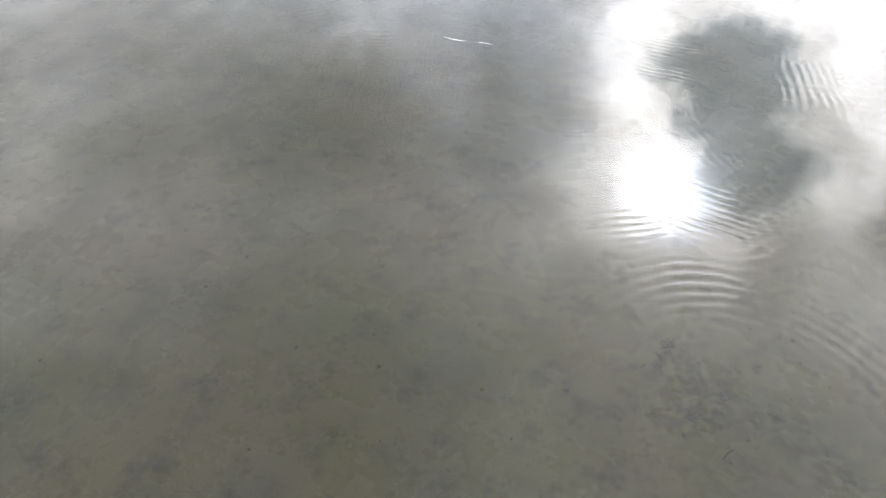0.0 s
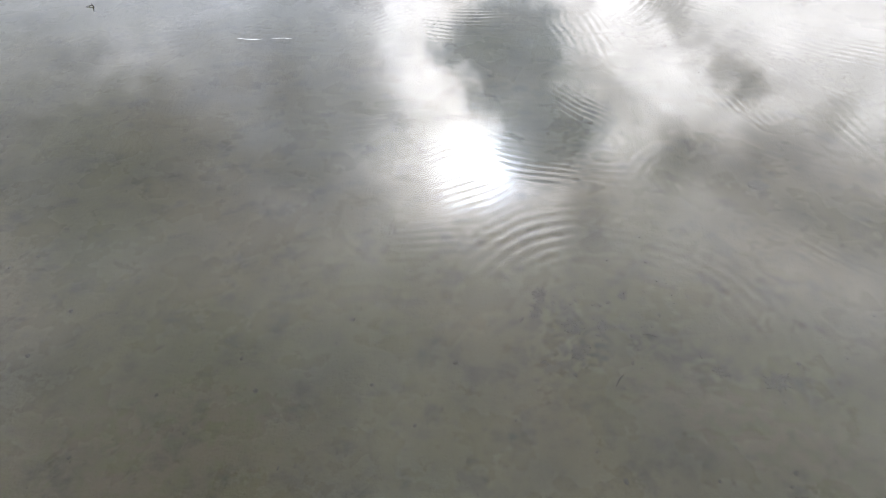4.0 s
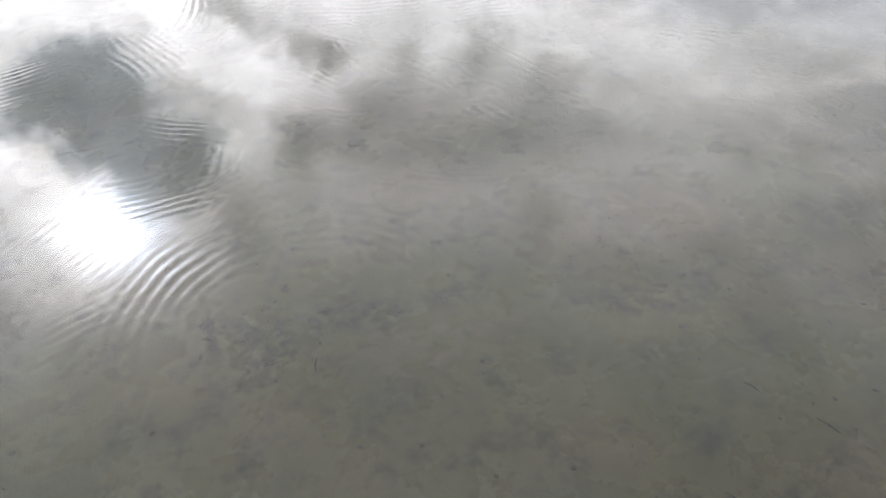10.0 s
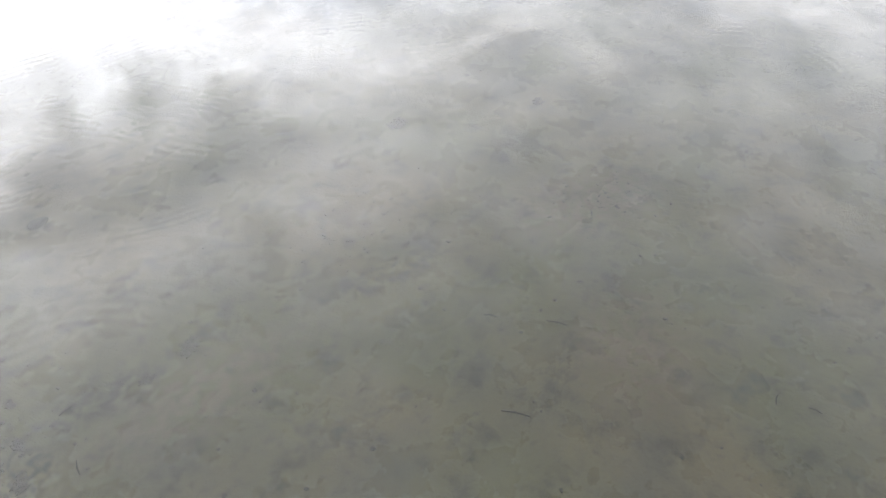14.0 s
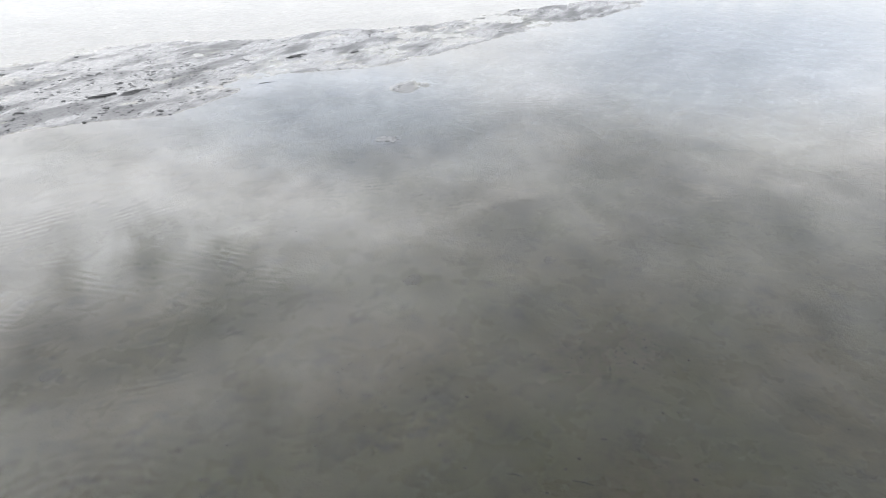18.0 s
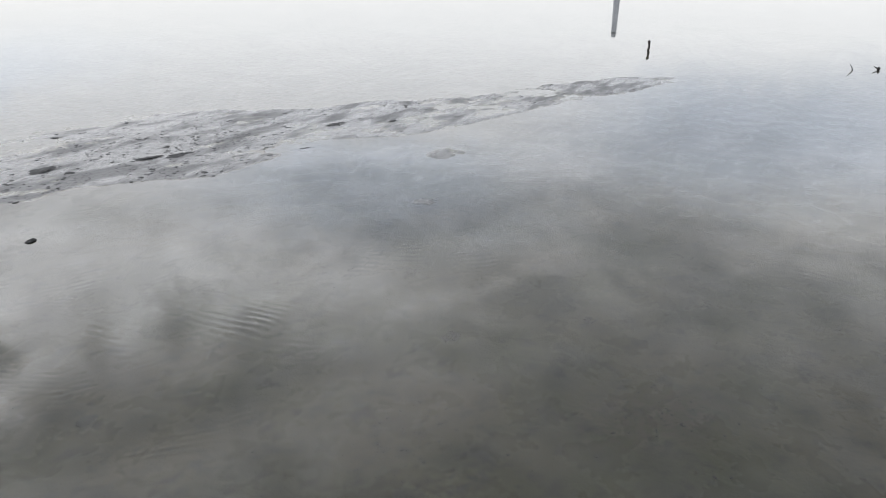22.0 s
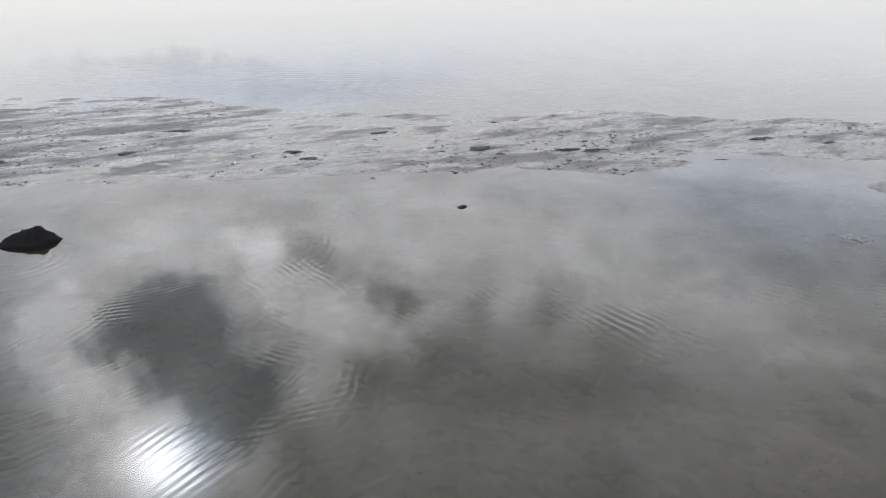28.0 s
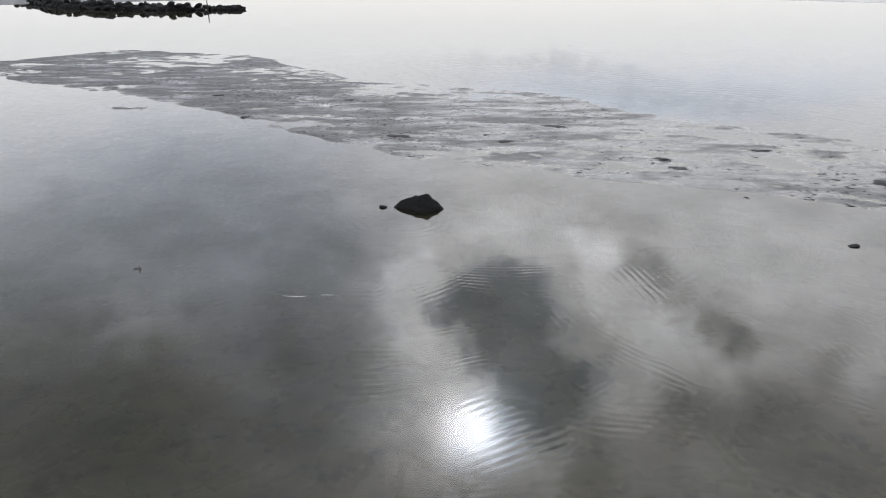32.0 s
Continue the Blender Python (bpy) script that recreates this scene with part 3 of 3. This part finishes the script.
def stone(name, x, y, z, size, material, seed, label, category, group="", turn=0, detail=3, rough=0.06):
    ob = part(name, boulder(random.Random(seed), size, detail=detail, rough=rough), material, smooth=False)
    ob.matrix_basis = pose(x, y, z, 0, 0, turn)
    return tagged(ob, label, category, group)


stone("rock", -2.50, 11.0, 0.0, (0.07, 0.06, 0.05), BASALT, 8, "small black rock tip beside the large rock", "rock")
stone("rock", 4.32, 9.5, 0.0, (0.095, 0.07, 0.036), BASALT, 21, "small black lumpy rock just out of the water", "rock", turn=15)
stone("stone", 2.29, 5.2, -0.065, (0.10, 0.07, 0.04), GREY_STONE, 31, "grey silted stone under shallow water", "stone")

# algae tufts on the bed
def algae(x, y, r, seed):
    rng = random.Random(seed)
    bm = bmesh.new()
    for _ in range(46):
        a, d = rng.uniform(0, 2 * math.pi), r * 1.2 * math.sqrt(rng.random())
        s = r * rng.uniform(0.05, 0.15)
        m = Matrix.Translation((d * math.cos(a), d * 0.7 * math.sin(a), 0.0)) @ pose(0, 0, 0, 0, 0, rng.uniform(0, 180)) @ Matrix.Diagonal((s * rng.uniform(2, 5), s, 0.003, 1))
        made = bmesh.ops.create_icosphere(bm, subdivisions=1, radius=1.0, matrix=m)["verts"]
        for v in made:
            v.co += Vector((noise.noise(v.co * 40) * s * 0.5, noise.noise(v.co * 40 + Vector((9, 0, 0))) * s * 0.5, 0))
    ob = part("algae_clump", bm, ALGAE)
    ob.matrix_basis = pose(x, y, bed_at(x, y) + 0.002, 0, 0, rng.uniform(0, 180))
    return tagged(ob, "dark soft algae clump on the drowned mud", "algae", "algae clumps on the bed")


for k, (x, y, r) in enumerate(((5.22, 3.2, 0.10), (6.32, 2.05, 0.07), (0.50, 3.38, 0.07), (0.24, 3.5, 0.05), (0.27, 3.68, 0.06), (1.86, 3.0, 0.08), (0.72, 3.4, 0.05),
                               (0.9, 3.72, 0.035), (0.55, 3.15, 0.06), (1.5, 3.05, 0.05))):
    algae(x, y, r, 3 + k)

# dark shells and pebbles that dot the bed
WEST = [(-3.98, 1.72), (-3.92, 2.29), (-3.92, 3.66), (-3.76, 3.8), (-3.32, 2.82), (-3.22, 3.25), (-2.66, 2.08), (-2.3, 2.57), (-2.13, 1.71), (-1.82, 2.91),
        (-1.65, 2.65), (-1.11, 3.32), (-0.88, 2.76), (-0.74, 3.86), (-0.56, 2.47), (-0.33, 2.99), (0.75, 2.18), (0.82, 4.11), (0.92, 3.75), (1.08, 1.97)]
EAST = [(1.13, 4.11), (1.31, 2.22), (1.35, 1.55), (1.73, 2.22), (1.78, 1.34), (1.78, 2.31), (2.05, 3.16), (2.4, 3.24), (2.66, -0.44), (2.72, 2.63),
        (3.07, 1.5), (3.14, 0.88), (3.18, 1.78), (3.57, 0.78), (3.61, 2.14), (3.78, -0.04), (3.78, 1.84), (3.84, 2.36), (4.39, 0.33), (4.45, 0.22), (4.93, 0.71), (5.2, 0.28)]
for k, (x, y) in enumerate(WEST + EAST):
    rng = random.Random(100 + k)
    r = rng.uniform(0.012, 0.019)
    stone("shell", x, y, bed_at(x, y) + r * 0.2, (r * 1.3, r, r * 0.5), SHELL, 100 + k, "dark mussel shell lying on the drowned mud", "shell", "shells on the bed", rng.uniform(0, 180), 2)


def scatter(name, spots, material, label, category, flat=0.5, sides=7):
    """Many small lumps in one mesh."""
    rng = random.Random(len(name) * 7)
    verts, faces = [], []
    for x, y, z, r, stretch in spots:
        base = len(verts)
        turn = rng.uniform(0, math.pi)
        for level, k in ((-0.5, 0.9), (0.25, 1.0), (0.8, 0.6)):
            for s in range(sides):
                q = 2 * math.pi * s / sides
                rr = r * k * rng.uniform(0.75, 1.25)
                a, b = rr * stretch * math.cos(q), rr * math.sin(q)
                verts.append((x + a * math.cos(turn) - b * math.sin(turn), y + a * math.sin(turn) + b * math.cos(turn), z + level * r * flat))
        verts.append((x, y, z + r * flat))
        for ring in range(2):
            for s in range(sides):
                i, j = base + ring * sides + s, base + ring * sides + (s + 1) % sides
                faces.append((i, j, j + sides, i + sides))
        top = base + 2 * sides
        for s in range(sides):
            faces.append((top + s, top + (s + 1) % sides, top + sides))
    me = bpy.data.meshes.new(name)
    me.from_pydata(verts, [], faces)
    me.polygons.foreach_set("use_smooth", np.ones(len(faces), dtype=bool))
    me.update()
    me.materials.append(material)
    return tagged(new(name, me), label, category, kind="stuff")


# clods and casts; the flat dark ones also imitate shaded hollows in the bar
rng = random.Random(77)
clods = []
xs = np.array([rng.uniform(-24, 24) for _ in range(240000)])
ys = np.array([rng.uniform(4.5, 38) for _ in range(240000)])
zs = ground_height(xs, ys)
thick = fbm(xs * 0.5, ys * 0.5, 91, 3)
for x, y, z, d in zip(xs, ys, zs, thick):
    if z > 0.004 and rng.random() < (d - 0.27) * 1.9:
        r = 0.007 + 0.030 * rng.random() ** 4 + (0.05 * rng.random() if rng.random() < 0.008 else 0)
        clods.append((x, y, z, r, rng.uniform(1.0, 1.9)))
scatter("mud_clods", clods, CLOD, "dark clods, worm casts and flat lumps standing in for shaded hollows on the bare mud bar", "mud clods", 0.16)

grit = []
for k in range(760):
    x, y = rng.uniform(-6, 8), rng.uniform(-1.5, 8)
    if k > 320:  # two beds of broken shell
        cx, cy = ((4.95, 0.95), (0.7, 3.45), (3.5, 2.65))[k % 3]
        x, y = rng.gauss(cx, 0.33), rng.gauss(cy, 0.22)
    grit.append((x, y, bed_at(x, y) + 0.001, 0.004 + 0.008 * rng.random() ** 3, rng.uniform(1, 2.5)))
scatter("shell_grit", grit, SHELL, "small dark shell bits and pebbles on the drowned mud", "shell grit", 0.4, 6)


def sticks(name, pieces, x, y, z, label, category, group="", turn=0):
    base = new(name)
    base.matrix_basis = pose(x, y, z, 0, 0, turn)
    for k, (title, pts, radii) in enumerate(pieces):
        part(title, stick(pts, radii, 7, random.Random(k + 3)), WOOD, base)
    return tagged(base, label, category, group)


sticks("stake", [("shaft", [(-0.05, 0, -0.3), (0, 0, 0), (0.045, 0, 0.10), (0.035, 0, 0.2), (0.02, 0, 0.33)], [0.05, 0.05, 0.045, 0.045, 0.05]), ("head", [(0.02, 0, 0.31), (0.02, 0.01, 0.37), (0.03, 0, 0.41)], [0.06, 0.07, 0.035])],
       31.2, 8.2, 0, "black crooked wooden stake standing in the water", "stake", turn=-72)
sticks("twig", [("stem", [(0.03, 0, -0.15), (0, 0, 0), (-0.04, 0, 0.09), (-0.12, 0, 0.21)], [0.014, 0.016, 0.016, 0.012])], 29.3, 0.2, 0, "thin bent twig poking out of the water", "twig", "twigs in the water", -90)
sticks("twig", [("stem", [(0.02, 0, -0.15), (0, 0, 0), (-0.04, 0, 0.05), (-0.16, 0, 0.13)], [0.02, 0.03, 0.025, 0.012]), ("knot", [(-0.01, 0, -0.03), (0.02, 0, 0.06), (0.0, 0, 0.12)], [0.03, 0.055, 0.025])],
       29.8, -0.6, 0, "knotty bent twig poking out of the water", "twig", "twigs in the water", -90)
sticks("twig", [("stem", [(0.0, 0, -0.08), (0.015, 0, 0.0), (0.0, 0, 0.025), (-0.01, 0, 0.05)], [0.006, 0.007, 0.006, 0.004]), ("fork", [(0.01, 0, 0.015), (-0.05, 0.01, 0.01), (-0.085, 0.0, 0.004)], [0.006, 0.005, 0.003])],
       -5.35, 8.3, 0, "thin forked twig standing in shallow water", "twig", turn=20)
for k, (x, y, turn, length) in enumerate(((0.27, 3.66, 25, 0.11), (0.22, 3.55, -40, 0.08), (0.79, 2.92, 60, 0.12), (0.30, 3.72, 100, 0.10), (1.05, 3.34, -10, 0.11), (3.35, 0.68, -79, 0.16), (2.46, 0.63, -76, 0.2), (3.41, -0.91, 0, 0.10), (3.43, -1.15, -95, 0.09), (3.18, 1.15, -75, 0.11))):
    sticks("sunken_twig", [("stem", [(-length / 2, 0, 0.004), (0, 0.008, 0.008), (length / 2, 0, 0.004)], [0.003, 0.005, 0.003])], x, y, bed_at(x, y), "short dark twig lying on the drowned mud", "twig", "sunken twigs", turn)


# a line of drift foam
def foam_line():
    rng = random.Random(12)
    bm = bmesh.new()
    for a, b, wide in ((-0.36, -0.05, 0.006), (0.05, 0.30, 0.004)):
        n = 14
        rows = []
        for i in range(n + 1):
            x = a + (b - a) * i / n
            h = wide * (0.25 + math.sin(math.pi * i / n)) * rng.uniform(0.6, 1.3)
            y = 0.02 * math.sin(x * 9) + 0.05 * x
            rows.append([bm.verts.new((x, y - h, 0.001)), bm.verts.new((x, y, 0.002 + 0.4 * h)), bm.verts.new((x, y + h, 0.001))])
        for r, s in zip(rows, rows[1:]):
            for k in range(2):
                bm.faces.new((r[k], s[k], s[k + 1], r[k + 1]))
    ob = part("foam_line", bm, FOAM)
    ob.matrix_basis = pose(-2.87, 7.58, 0.001)
    return tagged(ob, "thin white line of drift foam on the water", "foam")


foam_line()


# a raft of pale scum, wrinkled and awash
def scum():
    bm = bmesh.new()
    n = 40
    grid = []
    for j in range(n + 1):
        row = []
        for i in range(n + 1):
            u, v = 2 * i / n - 1, 2 * j / n - 1
            p = Vector((u * 2.2, v * 1.6, 4.0))
            edge = math.hypot(u, v) * (1.05 + 0.75 * noise.fractal(p * 1.5, 1.0, 2.0, 4))
            z = 0.022 * max(-0.6, 1 - edge ** 2) + 0.012 * noise.fractal(Vector((u * 2.5, v * 9, 1)), 1.0, 2.0, 4)
            row.append(bm.verts.new((u * 0.25, v * 0.17, z - 0.010)))
        grid.append(row)
    for a, b in zip(grid, grid[1:]):
        for i in range(n):
            bm.faces.new((a[i], a[i + 1], b[i + 1], b[i]))
    ob = part("scum_raft", bm, SCUM)
    ob.matrix_basis = pose(8.65, 5.72, 0, 0, 0, -57)
    return tagged(ob, "pale wrinkled raft of scum awash in still water", "scum")


scum()


# dark mounds cast up on the bar
MOUNDS = [(2.97, 13.66, 0.16, 0.12), (2.8, 14.3, 0.18, 0.10), (6.38, 12.62, 0.24, 0.16), (8.0, 11.7, 0.22, 0.10), (8.5, 11.4, 0.26, 0.09), (12.31, 10.55, 0.24, 0.12), (13.4, 9.6, 0.2, 0.08), (10.2, 9.7, 0.3, 0.08), (-7.4, 18.72, 0.2, 0.14),
          (-2.9, 16.36, 0.24, 0.12), (-0.4, 15.9, 0.16, 0.12), (0.9, 17.6, 0.3, 0.12), (5.2, 15.2, 0.3, 0.12), (-5.0, 21.5, 0.24, 0.14), (-9.6, 22.4, 0.22, 0.16)]
for k, (x, y, a, b) in enumerate(MOUNDS):
    stone("mud_mound", x, y, bed_at(x, y) - 0.012, (a * 1.3, b * 1.3, 0.034), CLOD, 400 + k, "low dark mound of wet mud on the bare bar", "mud mound", "mud mounds on the bar", -28 + (k * 37) % 25, 4, 0.42)
stone("mud_lump", 3.62, 11.73, bed_at(3.62, 11.73) + 0.01, (0.07, 0.06, 0.035), BASALT, 450, "small black lump at the edge of the mud bar", "mud lump")


# the breakwater of black stones
def breakwater():
    rng = random.Random(44)
    base = new("breakwater")
    base.matrix_basis = pose(-31, 89, -0.1)
    shapes = []
    for k in range(9):
        ob = part("boulder", boulder(random.Random(300 + k), (1.0, 0.8, 0.7), 10, 2, 0.1), BASALT, base, smooth=False)
        shapes.append(ob.data)
        bpy.data.objects.remove(ob)
    line = [(0.0, (0, 0)), (9.5, (-9, -2.2)), (20, (-19, 2.0)), (34, (-30, 10.0)), (68, (-52, 37.0)), (110, (-80, 68.0))]
    runs, px, py = [a for a, _ in line], [p[0] for _, p in line], [p[1] for _, p in line]
    for i in range(190):
        run = 0.5 + (i / 190) ** 1.15 * 105
        x, y = float(np.interp(run, runs, px)), float(np.interp(run, runs, py))
        tall = min(1.0, 0.22 + run / 16)
        for j in range(2):
            ob = new("boulder", shapes[(i * 2 + j) % 9])
            ob.parent = base
            s = rng.uniform(0.5, 0.95) * (0.65 + 0.35 * tall)
            z = rng.uniform(0.0, 0.25) + (tall * rng.uniform(0.2, 0.8) if j else 0)
            p = Vector((x + rng.uniform(-0.4, 0.4), y + (rng.uniform(-0.3, 0.3) if j == 0 else rng.uniform(0.3, 1.6) * tall), z))
            ob.matrix_basis = Matrix.LocRotScale(p, Euler((rng.uniform(-0.5, 0.5), rng.uniform(-0.5, 0.5), rng.uniform(0, 6))), (s, s, s * rng.uniform(0.65, 0.95)))
    return tagged(base, "long low breakwater of piled black boulders", "breakwater")


breakwater()
sticks("stake", [("shaft", [(0, 0, -0.3), (0.02, 0, 0.6), (0.0, 0, 1.35)], [0.07, 0.06, 0.045])], -33.6, 83.5, -0.1, "thin dark stake in the water before a breakwater", "stake")


# a tall far structure, known by its reflection
def tower():
    base = new("tower")
    base.matrix_basis = pose(238, 74, 0.0)
    bm = bmesh.new()
    bmesh.ops.create_cone(bm, cap_ends=True, segments=24, radius1=1.2, radius2=0.85, depth=19, matrix=Matrix.Translation((0, 0, 9.5)))
    part("shaft", bm, CONCRETE, base)
    bm = bmesh.new()
    bmesh.ops.create_cone(bm, cap_ends=True, segments=24, radius1=0.95, radius2=0.6, depth=1.6, matrix=Matrix.Translation((0, 0, 19.8)))
    part("cap", bm, CONCRETE, base)
    return tagged(base, "tall slim grey concrete tower on the far shore", "tower")


tower()
